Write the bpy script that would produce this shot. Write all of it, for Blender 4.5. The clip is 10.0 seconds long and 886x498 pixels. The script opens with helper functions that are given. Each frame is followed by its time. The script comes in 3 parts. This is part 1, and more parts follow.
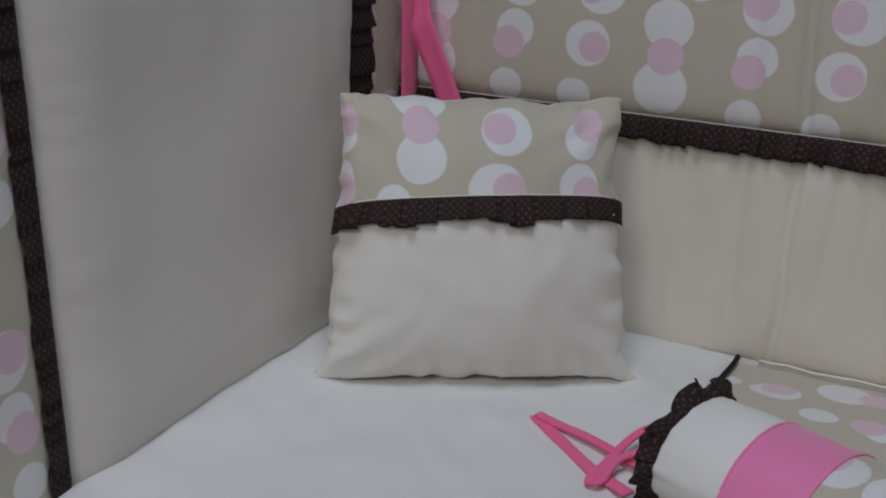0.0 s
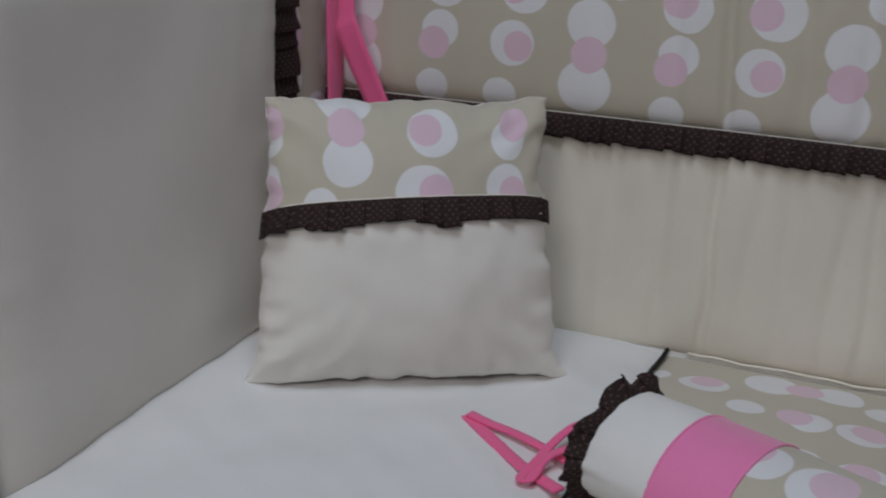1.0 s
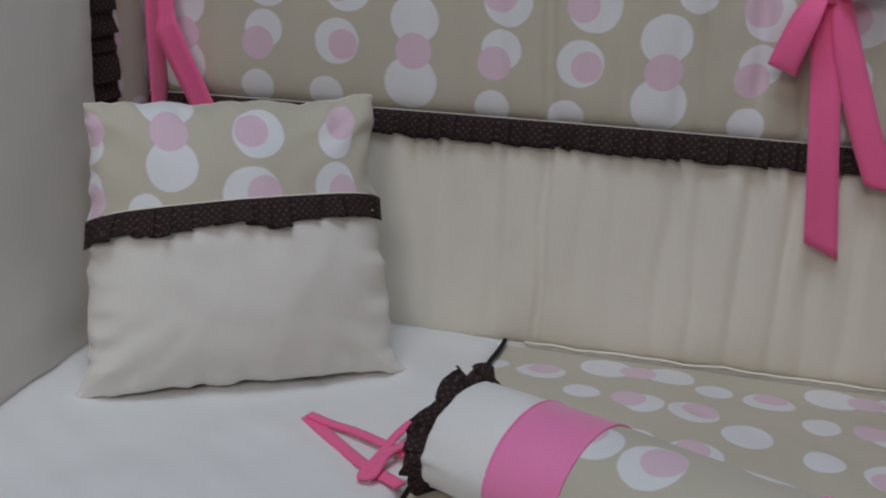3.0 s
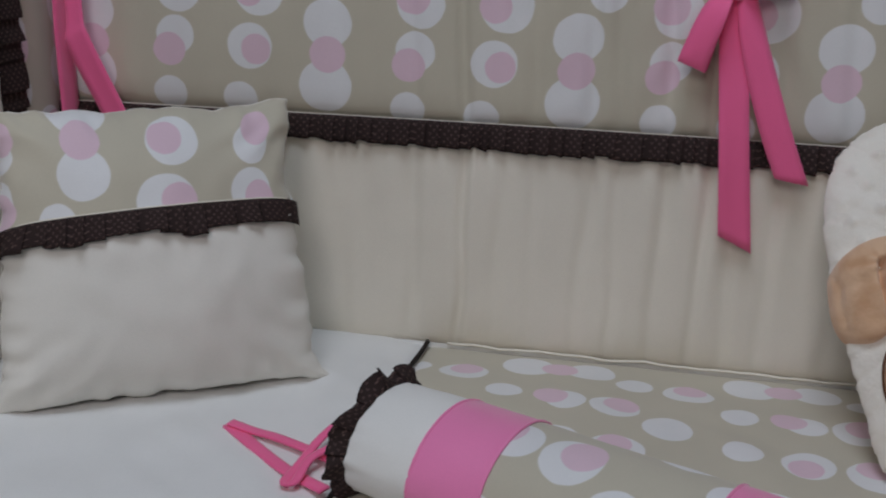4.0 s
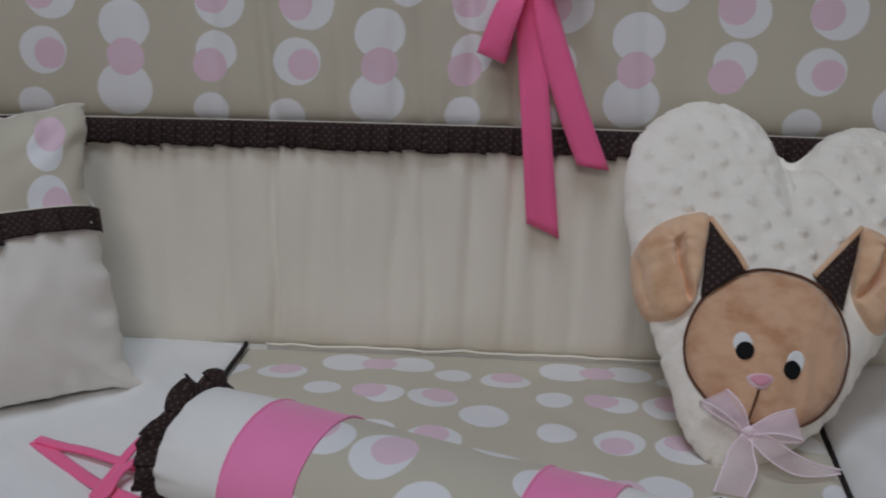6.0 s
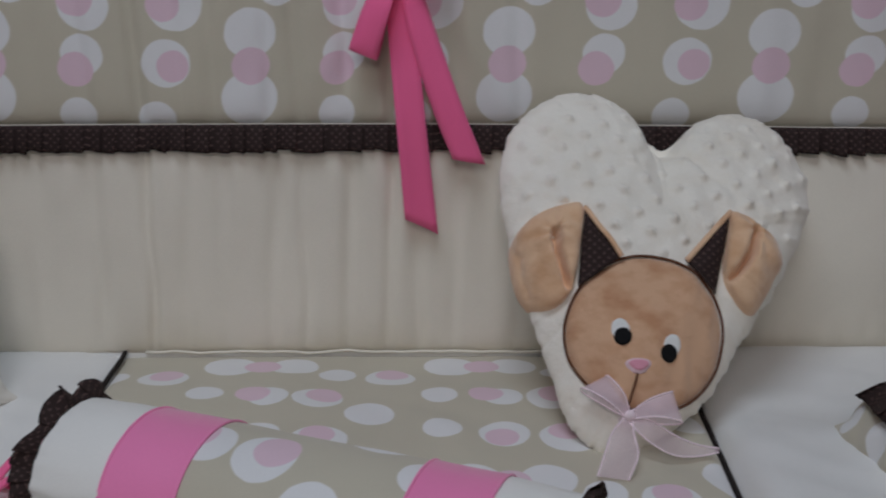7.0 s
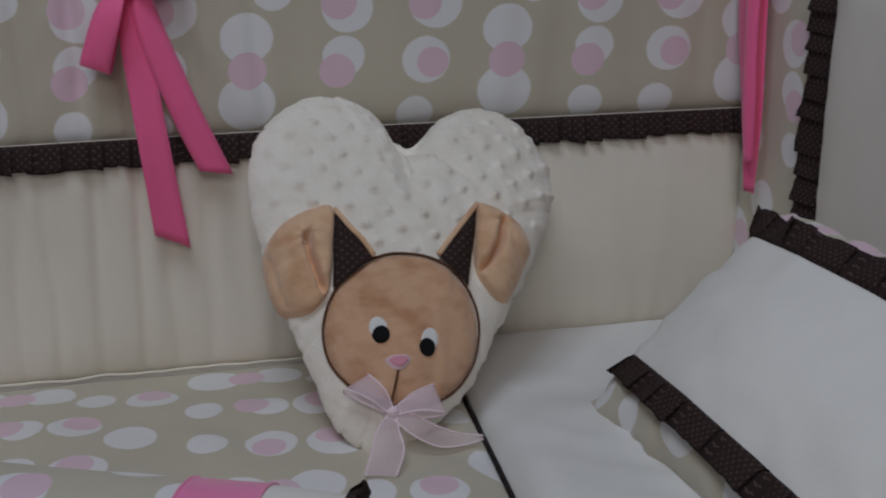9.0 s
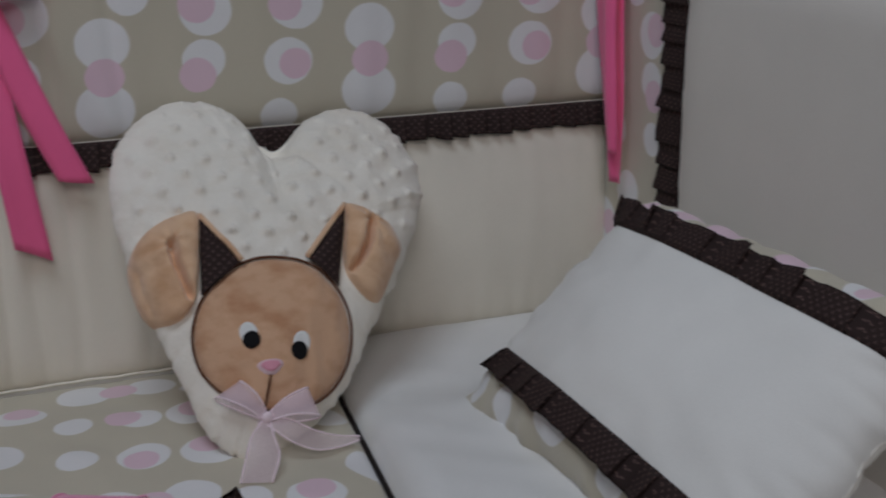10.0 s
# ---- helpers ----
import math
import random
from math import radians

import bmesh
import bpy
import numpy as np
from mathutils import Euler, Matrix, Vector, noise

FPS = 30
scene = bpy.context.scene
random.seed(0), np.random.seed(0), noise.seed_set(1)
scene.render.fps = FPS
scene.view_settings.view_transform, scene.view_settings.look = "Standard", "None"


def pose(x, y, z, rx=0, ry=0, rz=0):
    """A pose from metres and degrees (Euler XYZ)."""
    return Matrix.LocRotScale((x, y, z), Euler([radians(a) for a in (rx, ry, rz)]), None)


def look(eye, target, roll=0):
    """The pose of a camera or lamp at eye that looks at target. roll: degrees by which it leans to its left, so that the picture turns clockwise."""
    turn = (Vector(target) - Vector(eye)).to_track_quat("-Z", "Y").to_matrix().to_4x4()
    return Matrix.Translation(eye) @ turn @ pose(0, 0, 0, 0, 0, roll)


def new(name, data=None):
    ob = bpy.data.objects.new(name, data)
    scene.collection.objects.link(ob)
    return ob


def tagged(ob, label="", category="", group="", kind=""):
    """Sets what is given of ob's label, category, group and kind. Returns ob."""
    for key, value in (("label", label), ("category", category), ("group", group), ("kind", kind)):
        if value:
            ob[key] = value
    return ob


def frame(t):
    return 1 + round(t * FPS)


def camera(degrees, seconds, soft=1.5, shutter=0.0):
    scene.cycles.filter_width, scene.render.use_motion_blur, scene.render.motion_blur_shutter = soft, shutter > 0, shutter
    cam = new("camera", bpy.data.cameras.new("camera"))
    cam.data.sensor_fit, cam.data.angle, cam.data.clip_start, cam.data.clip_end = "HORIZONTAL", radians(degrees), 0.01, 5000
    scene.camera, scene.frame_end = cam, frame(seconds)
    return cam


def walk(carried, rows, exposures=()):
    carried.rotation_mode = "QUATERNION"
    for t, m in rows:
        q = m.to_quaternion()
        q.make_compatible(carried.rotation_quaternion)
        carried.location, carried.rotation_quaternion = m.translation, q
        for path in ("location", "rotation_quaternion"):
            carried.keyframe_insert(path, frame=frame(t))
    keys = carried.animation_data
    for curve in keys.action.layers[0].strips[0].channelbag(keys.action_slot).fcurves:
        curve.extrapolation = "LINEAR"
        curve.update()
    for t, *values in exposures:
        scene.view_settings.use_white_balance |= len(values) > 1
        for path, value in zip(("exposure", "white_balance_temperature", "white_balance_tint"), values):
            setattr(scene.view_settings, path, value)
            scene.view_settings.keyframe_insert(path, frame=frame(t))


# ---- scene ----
cam = camera(40.1, 10.0, soft=2.0, shutter=0.5)
PATH = [
    (0, (0.549, -1.196, 0.523), (-0.172, 0.536, -0.167), 3.2),
    (0.5, (0.553, -1.193, 0.527), (-0.137, 0.551, -0.169), 3.0),
    (1, (0.56, -1.192, 0.53), (-0.071, 0.575, -0.163), 2.9),
    (1.5, (0.566, -1.19, 0.533), (0.006, 0.6, -0.161), 2.8),
    (2, (0.571, -1.19, 0.526), (0.047, 0.616, -0.155), 2.6),
    (2.5, (0.573, -1.188, 0.527), (0.112, 0.635, -0.154), 2.7),
    (4, (0.585, -1.186, 0.524), (0.303, 0.678, -0.142), 2.4),
    (4.5, (0.591, -1.186, 0.529), (0.371, 0.687, -0.137), 2.2),
    (5, (0.602, -1.183, 0.529), (0.447, 0.696, -0.138), 2.4),
    (5.5, (0.613, -1.182, 0.528), (0.511, 0.7, -0.139), 2.3),
    (7, (0.63, -1.182, 0.523), (0.778, 0.701, -0.136), 1.7),
    (7.5, (0.639, -1.18, 0.525), (0.877, 0.693, -0.133), 1.5),
    (8, (0.649, -1.183, 0.527), (0.965, 0.679, -0.13), 1.3),
    (8.5, (0.659, -1.189, 0.517), (1.07, 0.663, -0.119), 0.7),
    (9, (0.66, -1.187, 0.52), (1.154, 0.642, -0.121), 0.6),
    (9.5, (0.663, -1.187, 0.521), (1.231, 0.619, -0.124), 0.6),
    (10, (0.678, -1.192, 0.517), (1.345, 0.582, -0.12), -0.1),
]
walk(cam, [(t, look(eye, target, roll)) for t, eye, target, roll in PATH],
     exposures=((0, -0.21), (2.5, -0.14), (5.5, -0.16), (7.0, -0.21), (8.5, -0.45), (10.0, -0.41)))

# ---- light: two unseen fill lamps added above and in front of the cot, in a plain closed room ----
world = bpy.data.worlds.new("world")
world.use_nodes = True
world.node_tree.nodes["Background"].inputs[0].default_value = (0.8, 0.9, 1.0, 1)
world.node_tree.nodes["Background"].inputs[1].default_value = 0.05
scene.world = world


def area_light(name, eye, target, sx, sy, power, colour):
    data = bpy.data.lights.new(name, "AREA")
    data.shape, data.size, data.size_y, data.energy, data.color = "RECTANGLE", sx, sy, power, colour
    ob = new(name, data)
    ob.matrix_world = look(eye, target)
    return ob


# overhead fill, hung low so that the cot's middle outshines its sides
area_light("overhead_fill", (0.42, -0.85, 1.95), (0.58, -0.35, 0.0), 0.8, 0.7, 15.0, (0.745, 0.846, 0.992))
# front fill with no known source; stands in for warm bounce on the back
area_light("front_fill", (0.30, -2.7, 2.0), (0.65, -0.2, 0.1), 0.8, 0.8, 17.0, (0.985, 0.924, 0.96))


# ---- materials ----
def material(name):
    m = bpy.data.materials.new(name)
    m.use_nodes = True
    nt = m.node_tree
    return m, nt, nt.nodes["Principled BSDF"]


def node(nt, kind, **values):
    n = nt.nodes.new(kind)
    for key, value in values.items():
        setattr(n, key, value)
    return n


def math_node(nt, op, a, b):
    n = node(nt, "ShaderNodeMath", operation=op)
    for i, v in enumerate((a, b)):
        if isinstance(v, (int, float)):
            n.inputs[i].default_value = v
        else:
            nt.links.new(v, n.inputs[i])
    return n.outputs[0]


def noise_tex(nt, scale, detail=2.0, coords=None):
    n = node(nt, "ShaderNodeTexNoise")
    n.inputs["Scale"].default_value, n.inputs["Detail"].default_value = scale, detail
    if coords is None:
        coords = node(nt, "ShaderNodeTexCoord").outputs["Object"]
    nt.links.new(coords, n.inputs["Vector"])
    return n.outputs["Fac"]


def mix(nt, fac, a, b, blend="MIX"):
    n = node(nt, "ShaderNodeMix", data_type="RGBA", blend_type=blend)
    for sock, v in ((n.inputs["Factor"], fac), (n.inputs["A"], a), (n.inputs["B"], b)):
        if isinstance(v, (int, float)):
            sock.default_value = v
        elif isinstance(v, tuple):
            sock.default_value = (*v, 1)
        else:
            nt.links.new(v, sock)
    return n.outputs["Result"]


def cloth_finish(nt, bsdf, colour, rough=0.85, weave=0.25, crumple=0.3, sheen=0.15, grain=900, crumple_scale=22):
    """Colour with faint blotches and thread grain, woven relief and soft creases."""
    coords = node(nt, "ShaderNodeTexCoord").outputs["Object"]
    big = noise_tex(nt, 9, 3, coords)
    fine = noise_tex(nt, grain, 2, coords)
    tone = math_node(nt, "ADD", math_node(nt, "MULTIPLY", big, 0.16), math_node(nt, "MULTIPLY", fine, 0.12))
    tone = math_node(nt, "ADD", tone, 0.86)
    grey = node(nt, "ShaderNodeCombineColor")
    for i in range(3):
        nt.links.new(tone, grey.inputs[i])
    nt.links.new(mix(nt, 1.0, colour, grey.outputs[0], "MULTIPLY"), bsdf.inputs["Base Color"])
    crease = noise_tex(nt, crumple_scale, 3, coords)
    b1 = node(nt, "ShaderNodeBump")
    b1.inputs["Strength"].default_value, b1.inputs["Distance"].default_value = crumple, 0.004
    nt.links.new(crease, b1.inputs["Height"])
    b2 = node(nt, "ShaderNodeBump")
    b2.inputs["Strength"].default_value, b2.inputs["Distance"].default_value = weave, 0.0006
    nt.links.new(fine, b2.inputs["Height"])
    nt.links.new(b1.outputs[0], b2.inputs["Normal"])
    nt.links.new(b2.outputs[0], bsdf.inputs["Normal"])
    bsdf.inputs["Roughness"].default_value = rough
    bsdf.inputs["Specular IOR Level"].default_value = 0.25
    bsdf.inputs["Sheen Weight"].default_value = sheen


def cloth(name, colour, **kw):
    m, nt, bsdf = material(name)
    cloth_finish(nt, bsdf, colour, **kw)
    return m


def spots(nt, uv, period, places, edge):
    """1 inside round spots (u, v, radius) that repeat with the period."""
    total = None
    for u, v, r in places:
        sub = node(nt, "ShaderNodeVectorMath", operation="SUBTRACT")
        nt.links.new(uv, sub.inputs[0])
        sub.inputs[1].default_value = (u, v, 0)
        wrap = node(nt, "ShaderNodeVectorMath", operation="WRAP")
        nt.links.new(sub.outputs[0], wrap.inputs[0])
        wrap.inputs[1].default_value = (period[0] / 2, period[1] / 2, 1)
        wrap.inputs[2].default_value = (-period[0] / 2, -period[1] / 2, -1)
        length = node(nt, "ShaderNodeVectorMath", operation="LENGTH")
        nt.links.new(wrap.outputs[0], length.inputs[0])
        ramp = node(nt, "ShaderNodeMapRange")
        nt.links.new(length.outputs["Value"], ramp.inputs["Value"])
        for i, x in enumerate((r - edge, r + edge, 1.0, 0.0)):
            ramp.inputs[i + 1].default_value = x
        total = ramp.outputs[0] if total is None else math_node(nt, "MAXIMUM", total, ramp.outputs[0])
    return total


WHITE_SPOTS = [(0, 0.032, 0.0247), (-0.002, -0.032, 0.0272), (0.090, 0.011, 0.0200), (0.169, 0.004, 0.0235), (0.083, -0.049, 0.0178),
               (0.158, -0.051, 0.0182), (0.094, 0.058, 0.0240), (0.179, 0.061, 0.0262), (0.026, 0.076, 0.0185), (0.036, 0.129, 0.0250),
               (0.130, 0.107, 0.0230)]
PINK_SPOTS = [(0, 0, 0.0183), (0.0835, -0.004, 0.0170), (0.1755, 0.001, 0.0155), (0.086, 0.064, 0.0172), (0.168, 0.060, 0.0160),
              (0.026, 0.131, 0.0165)]


def dotted_cloth(name, ground, white, pink):
    m, nt, bsdf = material(name)
    uv = node(nt, "ShaderNodeUVMap").outputs[0]
    wobble = node(nt, "ShaderNodeTexNoise")
    wobble.inputs["Scale"].default_value = 60
    nt.links.new(uv, wobble.inputs["Vector"])
    off = node(nt, "ShaderNodeVectorMath", operation="MULTIPLY_ADD")
    nt.links.new(wobble.outputs["Color"], off.inputs[0])
    off.inputs[1].default_value = (0.0022, 0.0022, 0)
    nt.links.new(uv, off.inputs[2])
    period = (0.250, 0.224)
    w = spots(nt, off.outputs[0], period, WHITE_SPOTS, 0.0007)
    p = spots(nt, off.outputs[0], period, PINK_SPOTS, 0.0007)
    colour = mix(nt, p, mix(nt, w, ground, white), pink)
    cloth_finish(nt, bsdf, colour, crumple=0.25, sheen=0.35)
    return m


def sprigged_cloth(name, ground, spot):
    """Dark cotton with a fine print of small three-dot sprigs."""
    m, nt, bsdf = material(name)
    uv = node(nt, "ShaderNodeUVMap").outputs[0]
    s = spots(nt, uv, (0.0086, 0.0076), [(0.0008, 0.0008, 0.00048), (0.0024, 0.0008, 0.00048), (0.0016, 0.0022, 0.00048),
                                        (0.0051, 0.0046, 0.00048), (0.0067, 0.0046, 0.00048), (0.0059, 0.0060, 0.00048)], 0.0003)
    colour = mix(nt, math_node(nt, "MULTIPLY", s, 0.38), ground, spot)
    cloth_finish(nt, bsdf, colour, crumple=0.35, crumple_scale=60, sheen=0.0)
    return m


def plush(name, colour, blotch, scale=1500, depth=0.5):
    m, nt, bsdf = material(name)
    coords = node(nt, "ShaderNodeTexCoord").outputs["Object"]
    # brushed streaks: the noise is drawn out along one way of the nap
    brush = node(nt, "ShaderNodeMapping")
    brush.inputs["Scale"].default_value = (0.75, 1.15, 1.0)
    brush.inputs["Rotation"].default_value = (0, 0, 0.9)
    nt.links.new(coords, brush.inputs["Vector"])
    n = noise_tex(nt, 42, 5, brush.outputs[0])
    r = node(nt, "ShaderNodeMapRange")
    nt.links.new(n, r.inputs["Value"])
    r.inputs[1].default_value, r.inputs[2].default_value = 0.45, 0.68
    cloth_finish(nt, bsdf, mix(nt, math_node(nt, "MULTIPLY", r.outputs[0], 0.85), colour, blotch), rough=0.95, weave=depth, crumple=0.6,
                 sheen=0.4, grain=scale, crumple_scale=70)
    return m


def sheer(name, colour, cover):
    m, nt, bsdf = material(name)
    cloth_finish(nt, bsdf, colour, rough=0.5, weave=0.1, crumple=0.1, sheen=0.3)
    fine = noise_tex(nt, 1400, 1)
    nt.links.new(math_node(nt, "ADD", math_node(nt, "MULTIPLY", fine, 0.3), cover - 0.15), bsdf.inputs["Alpha"])
    return m


CREAM = cloth("cream_cotton", (0.86, 0.81, 0.70), crumple=0.3)
IVORY = cloth("ivory_cotton", (0.83, 0.80, 0.73), crumple=0.14)
SHEET = cloth("white_cotton", (0.825, 0.822, 0.80), crumple=0.35, crumple_scale=12)
WARM = cloth("warm_white_cotton", (0.86, 0.85, 0.81), crumple=0.3, crumple_scale=14)
# the bumper cream made greyer: the side panels' shade is in this colour
SIDE = cloth("shaded_cream_cotton", (0.765, 0.725, 0.665), crumple=0.25, crumple_scale=10)
DOTS = dotted_cloth("spotted_cotton", (0.575, 0.530, 0.420), (0.80, 0.80, 0.80), (0.77, 0.57, 0.65))
BROWN = sprigged_cloth("brown_sprig_cotton", (0.030, 0.018, 0.0165), (0.36, 0.22, 0.20))
PIPING = cloth("dark_piping", (0.018, 0.013, 0.012), crumple=0.1, sheen=0.0)
PINK = cloth("pink_cotton", (1.0, 0.155, 0.36), rough=0.6, sheen=0.3, crumple=0.25, crumple_scale=40)
ROSE = cloth("rose_satin", (0.97, 0.27, 0.53), rough=0.4, sheen=0.4, crumple=0.2)
FLEECE = plush("cream_plush", (0.92, 0.875, 0.78), (0.88, 0.82, 0.71), 700, 0.9)
PEACH = plush("peach_plush", (0.71, 0.44, 0.275), (0.53, 0.265, 0.14))
APRICOT = plush("apricot_plush", (0.82, 0.545, 0.345), (0.68, 0.39, 0.215))
BLACK = cloth("black_embroidery", (0.006, 0.006, 0.007), sheen=0.0, weave=0.6, grain=1600)
WHITE = cloth("white_embroidery", (0.82, 0.82, 0.80), weave=0.6, grain=1600)
NOSE = cloth("pink_embroidery", (0.80, 0.36, 0.46), weave=0.6, grain=1600)
NOSE_RIM = cloth("pale_pink_embroidery", (0.82, 0.60, 0.64), weave=0.6, grain=1600)
THREAD = cloth("brown_thread", (0.13, 0.055, 0.028), sheen=0.0, weave=0.5, grain=1600)
ORGANZA = sheer("pink_organza", (0.95, 0.765, 0.83), 0.46)
ORGANZA_EDGE = cloth("pink_satin_edge", (0.98, 0.82, 0.88), rough=0.4, crumple=0.1)
# grey of the unseen room, darkened so that it bounces less light
ROOM_GREY = cloth("dim_room_grey", (0.25, 0.245, 0.24), weave=0.1, crumple=0.1, sheen=0.0)


# ---- building helpers ----
def mesh_object(name, verts, faces, mat, parent, label="", uvs=None, thick=0.0, smooth=True):
    me = bpy.data.meshes.new(name)
    me.from_pydata([tuple(v) for v in verts], [], faces)
    if uvs is not None:
        layer = me.uv_layers.new(name="UVMap")
        idx = np.empty(len(me.loops), dtype=np.int32)
        me.loops.foreach_get("vertex_index", idx)
        layer.data.foreach_set("uv", np.array(uvs, dtype=np.float32)[idx].ravel())
    me.polygons.foreach_set("use_smooth", [smooth] * len(me.polygons))
    me.materials.append(mat)
    me.update()
    ob = new(name, me)
    if parent is not None:
        ob.parent = parent
    if label:
        tagged(ob, label)
    if thick:
        mod = ob.modifiers.new("thickness", "SOLIDIFY")
        mod.thickness, mod.offset = thick, 0.0
    return ob


def sheet(name, nu, nv, place, mat, parent, label="", uv=None, thick=0.0, loop_u=False):
    """A surface place(s, t) over the unit square."""
    cols = nu if loop_u else nu + 1
    verts, uvs = [], []
    for i in range(cols):
        for j in range(nv + 1):
            s, t = i / nu, j / nv
            p = place(s, t)
            verts.append(p)
            uvs.append(uv(s, t) if uv else (p[0], p[1]))
    faces = []
    for i in range(nu):
        k = (i + 1) % cols
        for j in range(nv):
            faces.append((i * (nv + 1) + j, k * (nv + 1) + j, k * (nv + 1) + j + 1, i * (nv + 1) + j + 1))
    return mesh_object(name, verts, faces, mat, parent, label, uvs, thick)


def tube(name, points, radius, mat, parent, label="", sides=8, closed=False):
    pts = [Vector(p) for p in points]
    n = len(pts)
    verts, faces = [], []
    for i, p in enumerate(pts):
        a = pts[(i - 1) % n] if closed or i else p
        b = pts[(i + 1) % n] if closed or i < n - 1 else p
        d = (b - a).normalized()
        side = d.cross(Vector((0, 0, 1)) if abs(d.z) < 0.9 else Vector((0, 1, 0))).normalized()
        up = side.cross(d)
        for k in range(sides):
            w = 2 * math.pi * k / sides
            verts.append(p + side * (math.cos(w) * radius) + up * (math.sin(w) * radius))
    for i in range(n if closed else n - 1):
        for k in range(sides):
            j, l = (i + 1) % n, (k + 1) % sides
            faces.append((i * sides + k, i * sides + l, j * sides + l, j * sides + k))
    if not closed:
        faces += [tuple(range(sides))[::-1], tuple((n - 1) * sides + k for k in range(sides))]
    return mesh_object(name, verts, faces, mat, parent, label)


def spline(points, t):
    """A smooth curve through the points, t from 0 to 1."""
    n = len(points) - 1
    x = min(max(t, 0.0), 1.0) * n
    i = min(int(x), n - 1)
    f = x - i
    p1, p2 = points[i], points[i + 1]
    p0 = points[i - 1] if i else p1 * 2 - p2
    p3 = points[i + 2] if i + 2 <= n else p2 * 2 - p1
    return 0.5 * (2 * p1 + (p2 - p0) * f + (2 * p0 - 5 * p1 + 4 * p2 - p3) * f * f + (3 * p1 - p0 - 3 * p2 + p3) * f ** 3)


def ribbon(name, path, sides, mat, parent, label="", steps=28, slant=0.0, thick=0.0012, curl=0.0):
    """A flat band along path; sides are its half widths as vectors at the path's points; slant cuts the far end obliquely."""
    path, sides = [Vector(p) for p in path], [Vector(s) for s in sides]

    def place(s, t):
        c, h = spline(path, s), spline(sides, s)
        w = 2 * t - 1
        along = (path[-1] - path[-2]).normalized()
        lift = h.cross(along).normalized() * curl * (1 - w * w)
        return c + h * w + along * (slant * w * max(0.0, (s - 0.85) / 0.15)) + lift

    return sheet(name, steps, 4, place, mat, parent, label, thick=thick)


def hash_noise(x, y=0.0, z=0.0):
    return noise.noise(Vector((x, y, z)))


def ruffle(name, base, out, normal, length, width, parent, seed=0.0, label="", depth=0.005, lean=0.12, pitch=0.016, ends=0.0, ragged=1.0):
    """A gathered strip: sewn along base(s), it stands off towards out(s) in uneven pleats along normal(s)."""
    steps = max(40, int(length * 900))
    cuts, x, rnd = [0.0], 0.0, random.Random(int(seed * 1000) + 7)
    while x < length:
        x += pitch * rnd.uniform(0.45, 1.7)
        cuts.append(x)
    heights = [rnd.uniform(0.35, 1.0) for _ in cuts]
    reach = [ragged * rnd.uniform(-0.10, 0.05) for _ in cuts]

    def pleat(d):
        i = max(0, min(len(cuts) - 2, np.searchsorted(cuts, d) - 1))
        w = cuts[i + 1] - cuts[i]
        f = (d - cuts[i]) / w
        if f < 0.74:
            return heights[i] * (f / 0.74) ** 0.7, reach[i], 0.0
        g = (f - 0.74) / 0.26
        return heights[i] * (1 - g) ** 1.3, reach[i] + (reach[i + 1] - reach[i]) * g, 0.42 * w * math.sin(math.pi * g)

    def place(s, t):
        d = s * length
        h, r, tuck = pleat(d)
        w = width * (1 + r * t + 0.05 * hash_noise(d * 90, seed)) * t
        off = 0.0012 + depth * (0.35 + 0.65 * t ** 0.6) * h + lean * w
        if t == 0:
            off = 0.0004
        off *= 1 - ends * abs(2 * s - 1) ** 7
        k = min(1.0, max(0.0, s - tuck * (0.4 + 0.6 * t) / length * (t > 0)))
        return base(k) + out(k) * w + normal(k) * off

    return sheet(name, steps, 5, place, BROWN, parent, label, uv=lambda s, t: (s * length * 1.15, t * width), thick=0.0008)


def thing(name, label, category, at=Matrix(), group=""):
    ob = new(name)
    ob.empty_display_size = 0.05
    ob.matrix_world = at
    return tagged(ob, label, category, group)


def frame_from(origin, u, v):
    u = Vector(u).normalized()
    v = Vector(v)
    v = (v - u * v.dot(u)).normalized()
    n = u.cross(v)
    m = Matrix((u, v, n)).transposed().to_4x4()
    m.translation = origin
    return m


def slab(name, lo, hi, mat, kind="structure", label="", category=""):
    bm = bmesh.new()
    bmesh.ops.create_cube(bm, size=1)
    for v in bm.verts:
        v.co = Vector([lo[i] + (v.co[i] + 0.5) * (hi[i] - lo[i]) for i in range(3)])
    me = bpy.data.meshes.new(name)
    bm.to_mesh(me)
    bm.free()
    me.materials.append(mat)
    return tagged(new(name, me), label, category, kind=kind)


def rounded(d, reach):
    """0 at an edge, 1 from reach inwards, with a round shoulder."""
    x = min(max(d / reach, 0.0), 1.0)
    return math.sqrt(max(0.0, 1 - (1 - x) ** 2))


# ---- an unseen room added to close the place, dark grey to cut bounced light ----
BASE = -0.13
slab("floor", (-1.6, -3.2, BASE - 0.1), (3.0, 1.0, BASE), ROOM_GREY, label="plain grey floor added under the cot mattress", category="floor")
slab("ceiling", (-1.6, -3.2, 3.1), (3.0, 1.0, 3.2), ROOM_GREY, label="plain grey ceiling added out of view", category="ceiling")
slab("wall_north", (-1.6, 1.0, BASE - 0.1), (3.0, 1.1, 3.2), ROOM_GREY, label="plain grey wall added out of view", category="wall")
slab("wall_south", (-1.6, -3.3, BASE - 0.1), (3.0, -3.2, 3.2), ROOM_GREY, label="plain grey wall added out of view", category="wall")
slab("wall_west", (-1.7, -3.3, BASE - 0.1), (-1.6, 1.1, 3.2), ROOM_GREY, label="plain grey wall added out of view", category="wall")
